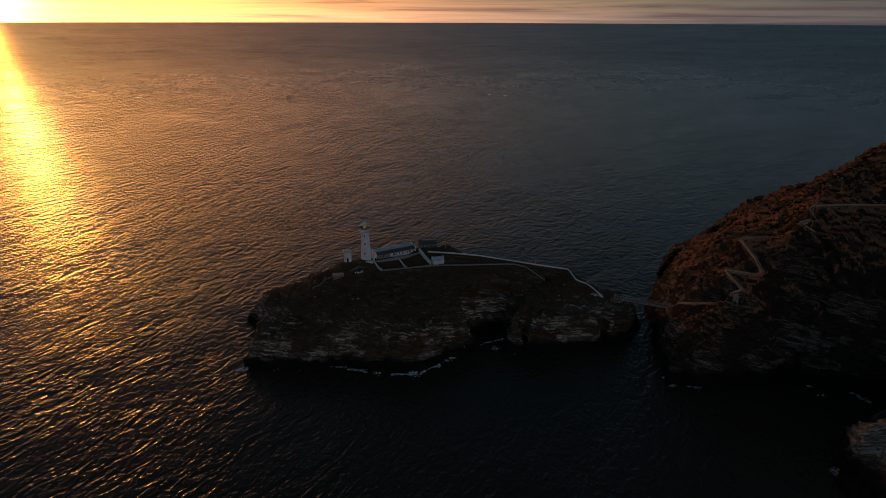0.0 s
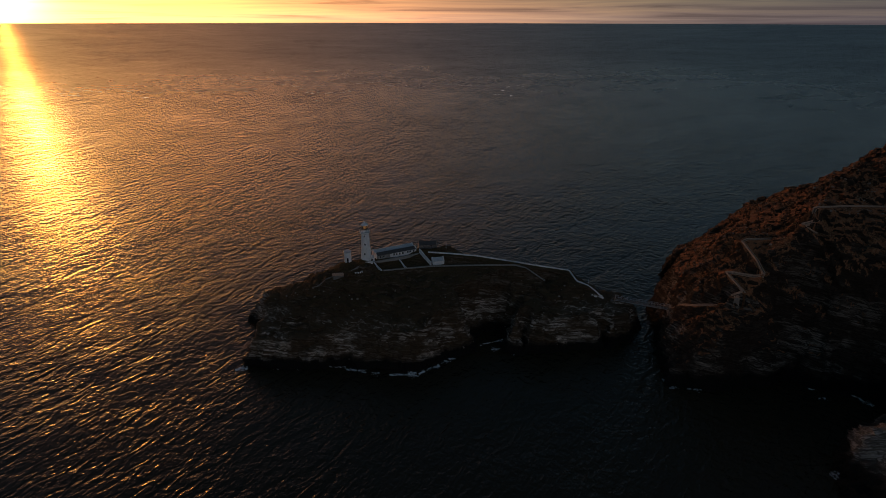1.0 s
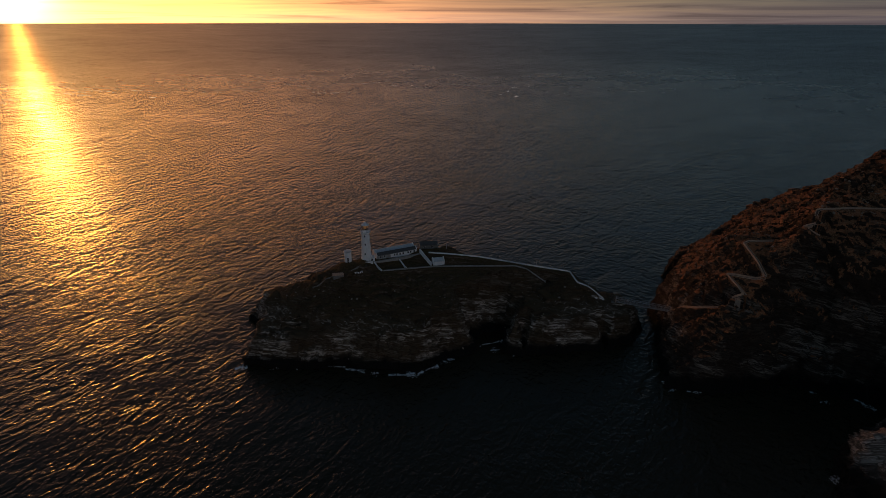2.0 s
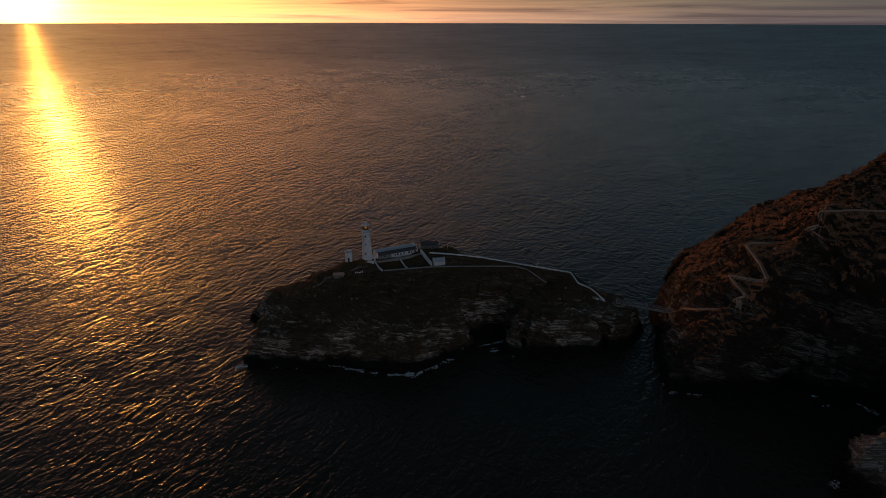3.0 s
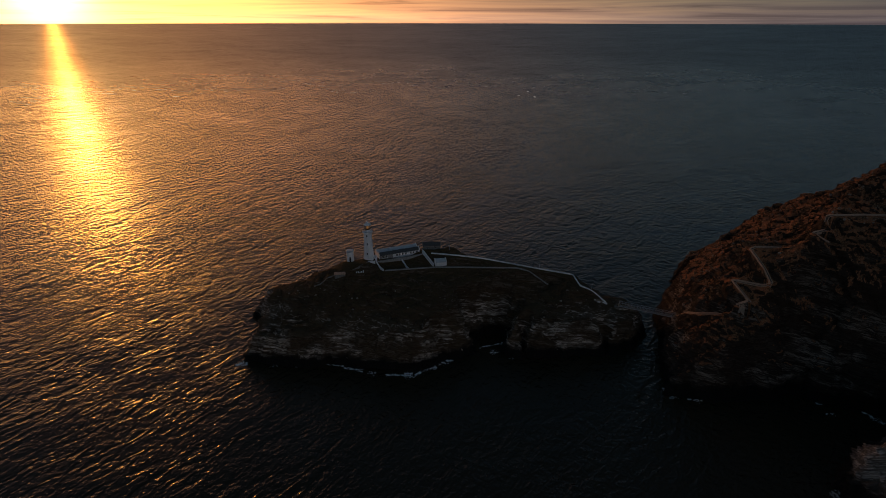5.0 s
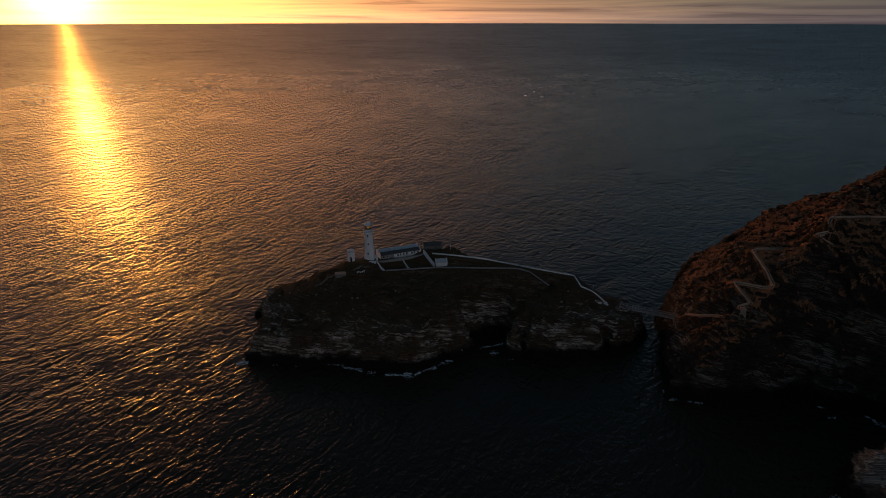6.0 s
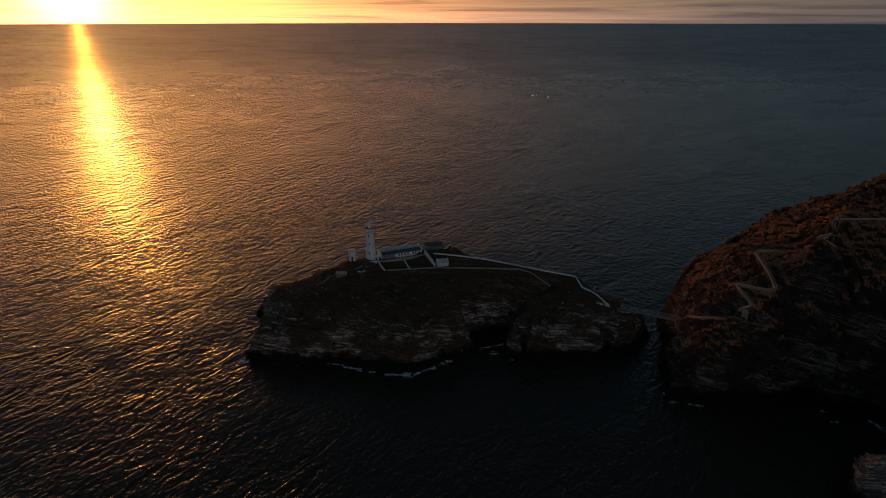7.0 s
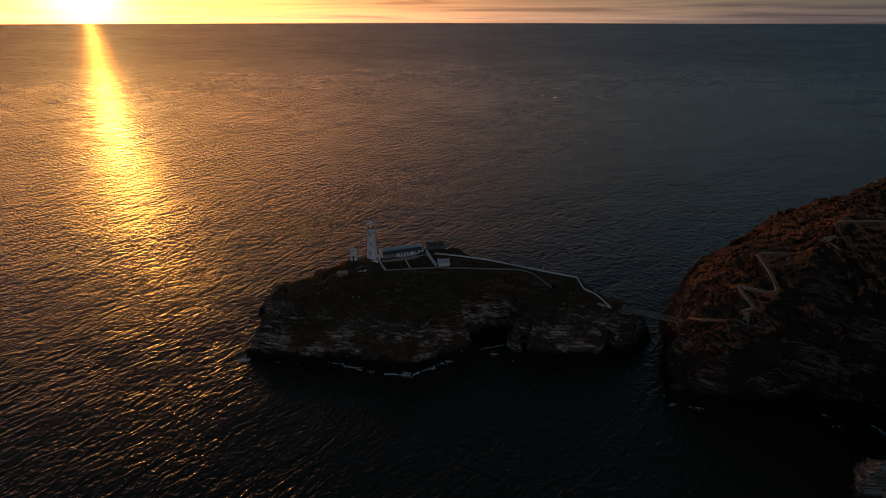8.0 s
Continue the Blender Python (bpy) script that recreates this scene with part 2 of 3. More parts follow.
def box(bm, x0, x1, y0, y1, z0, z1, bevel=0.0):
    made = bmesh.ops.create_cube(bm, size=1.0, matrix=Matrix.Translation(((x0 + x1) / 2, (y0 + y1) / 2, (z0 + z1) / 2)) @ Matrix.Diagonal((x1 - x0, y1 - y0, z1 - z0, 1)))
    if bevel:
        edges = list({e for v in made["verts"] for e in v.link_edges})
        bmesh.ops.bevel(bm, geom=edges, offset=bevel, segments=1, affect="EDGES")
    return bm


def boxes(*dims, bevel=0.0):
    bm = bmesh.new()
    for d in dims:
        box(bm, *d, bevel=bevel)
    return bm


def lathe(profile, n=40, bm=None, at=(0, 0)):
    bm = bm or bmesh.new()
    rings = [[bm.verts.new((at[0] + r * math.cos(2 * math.pi * i / n), at[1] + r * math.sin(2 * math.pi * i / n), z)) for i in range(n)] for r, z in profile]
    for a, b in zip(rings, rings[1:]):
        for i in range(n):
            bm.faces.new((a[i], a[(i + 1) % n], b[(i + 1) % n], b[i]))
    bm.faces.new(rings[0][::-1])
    bm.faces.new(rings[-1])
    return bm


def bar(bm, a, b, r, n=6):
    a, b = Vector(a), Vector(b)
    m = Matrix.Translation((a + b) / 2) @ (b - a).to_track_quat("Z", "Y").to_matrix().to_4x4()
    bmesh.ops.create_cone(bm, cap_ends=True, segments=n, radius1=r, radius2=r, depth=(b - a).length, matrix=m)
    return bm


def prism(bm, outline, y0, y1):
    """An outline in x and z, pulled along y."""
    a = [bm.verts.new((x, y0, z)) for x, z in outline]
    b = [bm.verts.new((x, y1, z)) for x, z in outline]
    bm.faces.new(a)
    bm.faces.new(b[::-1])
    for i in range(len(a)):
        j = (i + 1) % len(a)
        bm.faces.new((a[i], b[i], b[j], a[j]))
    return bm


# ---- noise and terrain ----
def lattice(ix, iy, iz, seed):
    h = (ix.astype(np.int64) * 374761393 + iy.astype(np.int64) * 668265263 + iz.astype(np.int64) * 1274126177 + seed * 974711) & 0xFFFFFFFF
    h = ((h ^ (h >> 13)) * 1103515245) & 0xFFFFFFFF
    h = ((h ^ (h >> 16)) * 2654435761) & 0xFFFFFFFF
    return ((h ^ (h >> 15)) & 0xFFFF) / 65535.0


def value_noise(x, y, z=0.0, seed=0):
    x = np.atleast_1d(x)
    x, y, z = np.broadcast_arrays(np.asarray(x, float), np.asarray(y, float), np.asarray(z, float))
    ix, iy, iz = np.floor(x), np.floor(y), np.floor(z)
    fx, fy, fz = x - ix, y - iy, z - iz
    fx, fy, fz = (f * f * (3 - 2 * f) for f in (fx, fy, fz))
    out = 0
    for dx in (0, 1):
        for dy in (0, 1):
            for dz in (0, 1):
                k = (fx if dx else 1 - fx) * (fy if dy else 1 - fy) * (fz if dz else 1 - fz)
                out = out + k * lattice(ix + dx, iy + dy, iz + dz, seed)
    return out * 2 - 1


def fbm(x, y, z=0.0, octaves=4, seed=0, gain=0.5):
    total, amp = 0, 1.0
    for o in range(octaves):
        total = total + amp * value_noise(x * 2**o, y * 2**o, z * 2**o, seed + o)
        amp *= gain
    return total


def smooth_surface(spots, soft):
    """A surface that runs near the spots (x, y, z) and smoothly between them."""
    p = np.array(spots, float)
    n = len(p)
    r = np.hypot(p[:, None, 0] - p[None, :, 0], p[:, None, 1] - p[None, :, 1])
    a = np.zeros((n + 3, n + 3))
    a[:n, :n] = -np.sqrt(r * r + 4.0) + np.eye(n) * soft
    a[:n, n:] = np.c_[np.ones(n), p[:, :2]]
    a[n:, :n] = a[:n, n:].T
    k = np.linalg.solve(a, np.r_[p[:, 2], 0, 0, 0])

    def height(x, y):
        z = k[n] + k[n + 1] * x + k[n + 2] * y
        for i in range(n):
            z = z - k[i] * np.sqrt((x - p[i, 0]) ** 2 + (y - p[i, 1]) ** 2 + 4.0)
        return z
    return height


def inside_by(x, y, shore):
    """The distance to the shore line: inside plus, outside minus."""
    best = np.full(np.shape(x), 1e9)
    odd = np.zeros(np.shape(x), bool)
    for (ax, ay), (bx, by) in zip(shore, shore[1:] + shore[:1]):
        dx, dy = bx - ax, by - ay
        s = np.clip(((x - ax) * dx + (y - ay) * dy) / (dx * dx + dy * dy), 0, 1)
        best = np.minimum(best, np.hypot(x - ax - s * dx, y - ay - s * dy))
        if ay != by:
            odd ^= ((ay > y) != (by > y)) & (x < (bx - ax) * (y - ay) / (by - ay) + ax)
    return np.where(odd, best, -best)


ISLAND_SHORE = [(-116.5, 326), (-127.5, 321.5), (-120, 315), (-112, 308), (-115, 300), (-109, 290), (-110, 268), (-103, 266), (-89, 266), (-69, 267), (-49, 266), (-29, 263), (-11, 262), (1, 267), (8, 278),
                (21, 285), (24.5, 301), (33, 309), (42, 311), (46.5, 305), (45.5, 286), (53, 284.5), (55.2, 293), (57.6, 284.5), (80, 284), (102, 288.5), (105, 296), (108, 290.5), (125, 298), (136, 314), (131, 332), (110, 342), (80, 352), (45, 357), (10, 362), (-30, 356), (-70, 344), (-100, 335)]
ISLAND_SPOTS = [(-78, 320, 35), (-60, 321, 43.5), (-45, 326, 44.6), (-32, 334, 42.4), (-14, 339, 42.6), (-12, 347, 43.5), (8, 345, 45), (-36, 321, 39.2), (-30, 325,
    39.0), (-24, 328, 39.0), (-17, 332, 39.2), (-10, 335, 39.4), (122, 326, 19), (14, 329, 36.8), (30, 328, 37.5), (51, 328, 38), (60, 327.5, 36), (73, 326.5, 27), (-2, 329,
    37.5), (45, 318, 35), (40, 333, 38.6), (62, 331, 35.6), (80, 327.5, 32)]
ISLAND_FACE = [(-104, 311, 26), (-94, 316, 29.5), (119, 314, 19), (-60, 306, 38.5), (-34, 317, 38.5), (-34, 274, 22), (-70, 278, 20), (-95, 285, 19), (4, 290, 29), (17,
    296, 33), (66, 303, 23), (95, 305, 21), (115, 305, 18), (56, 317, 29), (50, 313, 24)]
ISLAND_BACK = [(-92, 328, 22), (-76, 334, 25), (-58, 338, 31), (-44, 346, 34), (-20, 356, 33), (10, 356, 36), (30, 352, 31), (50, 349, 27), (70, 346, 23), (90, 341, 22), (105, 333, 20), (124, 333, 8)]
HEAD_SHORE = [(147, 327), (141, 298), (135, 273), (131, 252), (147, 247), (168, 251), (205, 259), (211, 249), (225, 246), (246, 240), (238, 226), (206, 210), (191, 201), (183, 193), (180, 184),
              (178, 172), (190, 140), (240, 110), (420, 90), (520, 300), (420, 420), (330, 430), (270, 440), (232, 436), (205, 424), (187, 408), (179, 400), (177, 394), (183, 386), (173, 374), (154, 346)]
HEAD_SPOTS = [(150, 267, 24), (160, 262, 33), (158, 303, 41), (166, 302, 52.5), (176, 310, 64), (145, 318, 21), (153, 330, 28), (167, 358, 23), (185, 391, 22),
              (173, 290, 55.5), (177, 287, 57), (178, 293, 61.5), (167, 279.5, 48.5), (195, 303, 68.5), (204, 303, 70),
              (193, 189, 26), (190.5, 194, 16), (192, 184, 15), (188, 176, 8), (200, 192, 25), (204, 201, 11), (216, 205, 12), (232, 208, 17), (214, 188, 34), (250, 200, 32)]
HEAD_BACK = [(208, 408, 23), (212, 392, 39), (222, 400, 42), (226, 412, 31), (229, 358, 75), (226, 376, 64.5), (232, 394, 54), (243, 380, 64), (247, 362, 78.5), (262, 338, 103), (274, 329, 119), (300, 330, 130), (262, 425, 20),
             (268, 400, 42), (290, 370, 78), (330, 380, 90), (360, 320, 140), (330, 230, 110), (290, 298, 100)]


STAIR_LINE = [(147.5, 302, 20.2), (150, 293.5, 28.2), (153, 285.5, 32), (158.5, 281, 34.8), (171, 270, 39.8), (167.3, 272, 45.5), (172.5, 271, 48.4), (170, 277, 51.6), (168, 284, 54.4), (171, 282.5, 54.5),
              (181, 278, 54.4), (184, 275.3, 56.8), (184.3, 276.5, 57.6), (183.4, 284, 62.2), (181.3, 293, 66.5), (180.3, 296.8, 68.3), (183.5, 298, 69.2), (191, 298, 69.3), (208, 296, 70.8),
              (214, 286.5, 77.6), (206.8, 288.5, 82.2), (216, 290.3, 83.8), (213.8, 292.5, 87.4), (215, 294, 89.8), (217.5, 294, 90.4), (235, 296, 90.5), (259, 299, 89.2), (300, 302, 92)]
ISLAND_WALL = [(-5, 338.5, 42.6), (11.3, 338, 41.8), (30, 337.5, 40.2), (50, 336, 37.4), (69, 333.5, 35.2), (89, 330, 33.6), (92.7, 322, 29.6), (99, 318, 28.8), (103, 317.5, 26), (109, 316, 20.6)]
FIELD_WALL = [(-33, 316.5, 39.0), (-2, 326.5, 37.7), (14, 328, 37.5), (30, 328, 37.8), (52, 328, 38.2), (60, 327.5, 36.4), (73, 326.5, 27.2)]
ISLAND_EVEN = [(ISLAND_WALL, 5.0), ([(-58, 321), (-45, 326), (-20, 333), (0, 342)], 12.0), (FIELD_WALL, 5.0)]
HEAD_EVEN = [(STAIR_LINE, 4.0)]


island_top, head_top = smooth_surface(ISLAND_SPOTS + ISLAND_FACE + ISLAND_BACK + ISLAND_WALL, 1.0), smooth_surface(HEAD_SPOTS + HEAD_BACK + STAIR_LINE, 1.0)


def smooth_min(a, b, k):
    h = np.clip(0.5 + 0.5 * (b - a) / k, 0, 1)
    return b * (1 - h) + a * h - k * h * (1 - h)


def line_distance(x, y, line):
    best = np.full(np.shape(x), 1e9)
    for (ax, ay, *_), (bx, by, *_) in zip(line, line[1:]):
        dx, dy = bx - ax, by - ay
        s = np.clip(((x - ax) * dx + (y - ay) * dy) / (dx * dx + dy * dy), 0, 1)
        best = np.minimum(best, np.hypot(x - ax - s * dx, y - ay - s * dy))
    return best


def benched(x, y, z, line, half, reach):
    """The ground cut or filled to the height of a line (x, y, z), flat to half a width and easing out over the reach."""
    best, level = np.full(np.shape(x), 1e9), np.zeros(np.shape(x))
    for (ax, ay, az), (bx, by, bz) in zip(line, line[1:]):
        dx, dy = bx - ax, by - ay
        s = np.clip(((x - ax) * dx + (y - ay) * dy) / (dx * dx + dy * dy), 0, 1)
        far = np.hypot(x - ax - s * dx, y - ay - s * dy)
        level = np.where(far < best, az + s * (bz - az), level)
        best = np.minimum(best, far)
    k = np.clip((best - half) / reach, 0, 1)
    return level + (z - level) * (k * k * (3 - 2 * k))


def terraced(z, step, sharp):
    q = z / step
    f = q - np.floor(q)
    return step * (np.floor(q) + np.clip((f - 0.5) / sharp + 0.5, 0, 1))


def land(x, y, top, shore, steep, rough, ribs, ledge, even, seed):
    """Ground height and the distance from the shore, with buttresses and ledges in the cliffs. even: lines along which the ground is smooth."""
    d = inside_by(x, y, shore)
    calm = np.ones(np.shape(x))
    for line, reach in even:
        calm = np.minimum(calm, np.clip((line_distance(x, y, line) - 1.0) / reach, 0, 1))
    d2 = d + 2.4 * fbm(x / 17, y / 17, octaves=3, seed=seed) + 1.1 * fbm(x / 4.5, y / 4.5, octaves=3, seed=seed + 9)
    cliff = steep * d2 + 1.5
    shift = 4.0 * fbm(x / 22, y / 22, octaves=3, seed=seed + 4) + 0.10 * x
    cliff = cliff * 0.4 + 0.6 * (terraced(cliff + shift, 4.2, 0.5) - shift)
    crag = rough * ((np.abs(fbm(x / 15, y / 15, octaves=5, seed=seed + 20, gain=0.55)) - 0.35) * 2.0 + 0.16 * fbm(x / 2.2, y / 2.2, octaves=3, seed=seed + 25))
    crag = crag + ribs * (np.abs(fbm(x / 24 + 0.3 * y / 9, y / 7.5, octaves=3, seed=seed + 33)) - 0.3) * 2.0
    crag = crag + 0.7 * ribs * (np.abs(fbm(x / 6.5, y / 4.5, octaves=3, seed=seed + 37)) - 0.3)
    z = top(x, y) + crag * calm + 0.25 * fbm(x / 3, y / 3, octaves=2, seed=seed + 30) * calm
    worn = np.clip(0.5 + 1.4 * fbm(x / 22, y / 22, octaves=3, seed=seed + 40), 0, 1) * calm
    z = z + ledge(z) * worn * (terraced(z + shift, 3.0, 0.28) - shift - z)
    z = smooth_min(z, cliff, 2.0)
    for line, reach in even:
        if len(line[0]) > 2:
            z = benched(x, y, z, line, 1.0, reach * 0.7)
    return z, d


def island_z(x, y):
    return land(x, y, island_top, ISLAND_SHORE, 3.0, 1.3, 0.0, lambda z: np.clip((36.0 - z) / 2.5, 0, 0.8), ISLAND_EVEN, 3)


def head_z(x, y):
    return land(x, y, head_top, HEAD_SHORE, 3.1, 1.7, 1.6, lambda z: 0.45, HEAD_EVEN, 50)


def at_island(x, y):
    return float(island_z(np.array([float(x)]), np.array([float(y)]))[0][0])


def at_head(x, y):
    return float(head_z(np.array([float(x)]), np.array([float(y)]))[0][0])


def terrain(name, ground, x0, x1, y0, y1, cell, seed, mat, dip=(0.10, 0.0, 1.0), jut=1.25):
    xs, ys = np.arange(x0, x1, cell), np.arange(y0, y1, cell)
    gx, gy = np.meshgrid(xs, ys)
    z, d = ground(gx, gy)
    gyd, gxd = np.gradient(d, cell)
    sy, sx = np.gradient(z, cell)
    steep = np.clip((np.hypot(sx, sy) - 0.30) / 0.7, 0, 1)
    # ledges: hard and soft beds stand out and fall back
    layer = dip[0] * gx + dip[1] * gy + dip[2] * z
    bed = value_noise(gx / 30, gy / 30, layer / 1.3, seed) + 0.6 * value_noise(gx / 7, gy / 7, layer / 0.6, seed + 1) + 0.8 * value_noise(gx / 40, gy / 40, layer / 3.2, seed + 2)
    # blocks broken off along the joints
    for size, thick, deep in ((5.5, 2.4, 1.5), (2.4, 1.0, 0.9)):
        wob = 0.8 * value_noise(gx / 6, gy / 6, layer / 5, seed + 5)
        bed = bed + deep * (lattice(np.floor(gx / size + wob), np.floor(gy / size - wob), np.floor(layer / thick), seed + 6) - 0.5)
    px, py = gx - gxd * bed * steep * jut, gy - gyd * bed * steep * jut
    ny, nx = z.shape
    keep = z > -4
    idx = np.arange(nx * ny).reshape(ny, nx)
    quads = np.stack([idx[:-1, :-1], idx[:-1, 1:], idx[1:, 1:], idx[1:, :-1]], -1).reshape(-1, 4)
    ok = keep.ravel()[quads].any(1)
    quads = quads[ok]
    used = np.unique(quads)
    back = np.full(nx * ny, -1)
    back[used] = np.arange(len(used))
    co = np.stack([px, py, np.maximum(z, -8)], -1).reshape(-1, 3)[used]
    me = bpy.data.meshes.new(name)
    me.vertices.add(len(co))
    me.vertices.foreach_set("co", co.ravel())
    me.loops.add(quads.size)
    me.loops.foreach_set("vertex_index", back[quads].ravel())
    me.polygons.add(len(quads))
    me.polygons.foreach_set("loop_start", np.arange(0, quads.size, 4))
    me.update(calc_edges=True)
    me.validate()
    me.materials.append(mat)
    return new(name, me)


# ---- water and land ----
def build_sea():
    bm = bmesh.new()
    radii = [0, 60, 120, 180, 240, 300, 380, 450, 600, 800, 1100, 1500, 2000, 2500, 3000, 3300, 3600, 3900, 4200, 4500, 4700, 4850]
    n, rings = 96, []
    for r in radii[1:]:
        z = 152.0 * max(0.0, (r - 450) / 4400) ** 1.02
        rings.append([bm.verts.new((r * math.cos(2 * math.pi * i / n), r * math.sin(2 * math.pi * i / n), z)) for i in range(n)])
    c = bm.verts.new((0, 0, 0))
    for i in range(n):
        bm.faces.new((c, rings[0][i], rings[0][(i + 1) % n]))
    for a, b in zip(rings, rings[1:]):
        for i in range(n):
            bm.faces.new((a[i], b[i], b[(i + 1) % n], a[(i + 1) % n]))
    for f in bm.faces:
        f.smooth = True
    return tagged(part("water", bm, SEA), "dark rippled sea under a low sun, reaching the horizon", "sea", kind="structure")


build_sea()
tagged(terrain("ground_island", island_z, -138, 142, 256, 368, 0.4, 5, ISLAND_ROCK), "steep layered rock island with turf on top", "island", kind="structure")
tagged(terrain("ground_headland", head_z, 126, 330, 234, 445, 0.48, 7, HEAD_ROCK, (0.30, -0.45, 0.7)), "craggy heather-covered headland falling to the sea in cliffs", "headland", kind="structure")
tagged(terrain("ground_near_rock", head_z, 165, 400, 130, 234.1, 0.5, 7, NEAR_ROCK), "bare pale rock spur above the sea", "rock spur", kind="structure")


# ---- walls along the ground ----
def ribbon(points, width, low, high, ground, step=1.5, soft=3):
    """A wall or path along points (x, y), on the ground, or (x, y, z): its height is smoothed."""
    line = []
    for a, b in zip(points, points[1:]):
        n = max(1, round(math.dist(a[:2], b[:2]) / step))
        line += [[p + (q - p) * i / n for p, q in zip(a, b)] for i in range(n)]
    line.append(list(points[-1]))
    zs = np.array([p[2] if len(p) > 2 else ground(p[0], p[1]) for p in line])
    for _ in range(soft):
        zs = np.convolve(np.pad(zs, 1, mode="edge"), [0.25, 0.5, 0.25], "valid")
    line = [Vector(p[:2]) for p in line]
    bm = bmesh.new()
    rows = []
    for i, p in enumerate(line):
        t = (line[min(i + 1, len(line) - 1)] - line[max(i - 1, 0)]).normalized()
        s = Vector((-t.y, t.x)) * width / 2
        rows.append([bm.verts.new((q.x, q.y, zs[i] + h)) for q, h in ((p + s, low), (p + s, high), (p - s, high), (p - s, low))])
    for a, b in zip(rows, rows[1:]):
        for i in range(4):
            bm.faces.new((a[i], b[i], b[(i + 1) % 4], a[(i + 1) % 4]))
    bm.faces.new(rows[0])
    bm.faces.new(rows[-1][::-1])
    return bm


def wall(name, points, width, high, ground, mat, label, category="wall", low=-1.6):
    return tagged(part(name, ribbon(points, width, low, high, ground), mat), label, category)


wall("boundary_wall", ISLAND_WALL, 0.6, 0.85, at_island, WHITE, "long white-painted boundary wall along the island's turf", low=-0.35)
wall("landing_wall", [(98, 314, 24.5), (101, 313, 24), (109.5, 315.5, 20)], 0.6, 1.2, at_island, WHITE, "short white parapet wall above the bridge landing")
wall("field_wall", FIELD_WALL, 0.6, 0.9, at_island, TERRACE, "grey drystone wall along the cliff-top turf")
wall("yard_wall", [(-39.9, 323.5), (-33.9, 316.5)], 0.6, 1.2, at_island, WHITE, "white-painted yard side wall running downhill")
wall("yard_wall", [(-24, 331.8), (-18.4, 322)], 0.6, 1.1, at_island, WHITE, "white-painted wall dividing the walled yards")
wall("yard_wall", [(-11, 339.5, 44), (-2.7, 328.5, 38.6)], 0.6, 1.4, at_island, WHITE, "white-painted yard side wall running downhill")
wall("terrace_wall", [(-39.6, 324.2, 41.2), (-11.2, 338.6, 41.2)], 0.8, 1.1, at_island, TERRACE, "grey stone retaining wall below the cottages", low=-3.4)
wall("low_wall", [(-46.5, 315.2), (-49.3, 312.8), (-52.7, 311.0)], 0.3, 0.3, at_island, STONE, "low stone kerb beside a footpath on the turf")
wall("low_wall", [(-63.7, 308.6), (-69.4, 306.4), (-76.3, 304.3)], 0.6, 0.35, at_island, STONE, "low broken drystone wall on the slope")
wall("low_wall", [(-47, 319.5, 42.6), (-40.2, 322, 42.6)], 0.7, 1.0, at_island, WHITE, "low white wall in front of the lighthouse")



def build_stairs(points, width, high, label):
    top = thing("stair_path", pose(0, 0, 0), label, "stairs", "flights of the headland stairway")
    part("steps", ribbon(points, width, -1.2, 0.1, at_head, 1.2, 1), PATHSTONE, top, "worn grey stone steps")
    for side in (-1, 1):
        pts = []
        for i, p in enumerate(points):
            a, b = Vector(points[max(i - 1, 0)][:2]), Vector(points[min(i + 1, len(points) - 1)][:2])
            t = (b - a).normalized()
            pts.append((p[0] - t.y * side * (width / 2 + 0.17), p[1] + t.x * side * (width / 2 + 0.17), p[2]))
        part("parapet", ribbon(pts, 0.36, -1.2, high if side > 0 else 0.35 * high, at_head, 1.2, 1), PALE, top, "pale stone parapet")


build_stairs(STAIR_LINE[:5], 1.0, 0.8, "narrow stone path with low parapets above the bridge")
build_stairs(STAIR_LINE[4:16], 1.2, 1.05, "zigzag stone stairway with pale parapets down the headland")
build_stairs(STAIR_LINE[15:19], 0.8, 0.7, "narrow stone path with low parapets across the heather")
build_stairs(STAIR_LINE[18:25], 1.1, 0.7, "steep zigzag stone stairway with pale parapets")
build_stairs(STAIR_LINE[24:], 0.6, 0.6, "narrow stone path along the cliff edge")


def build_buttress(x, y, z, turn):
    top = thing("stair_buttress", pose(x, y, z, 0, 0, turn), "pale stone buttress under the turn of the stairway", "buttress")
    bm = bmesh.new()
    prism(bm, [(-1.7, -4), (1.7, -4), (1.25, 0.7), (-1.25, 0.7)], -1.1, 1.1)
    part("body", bm, SCREE, top)
    part("coping", boxes((-1.45, 1.45, -1.3, 1.3, 0.7, 0.95), bevel=0.06), PALE, top, "flat stone coping")
    for side in (-1, 1):
        part("corner_block", boxes((side * 1.15 - 0.25, side * 1.15 + 0.25, -1.2, -0.7, 0.95, 1.4), bevel=0.06), PATHSTONE, top, "dark stone corner block")


build_buttress(168.8, 270.2, 45.2, -12)


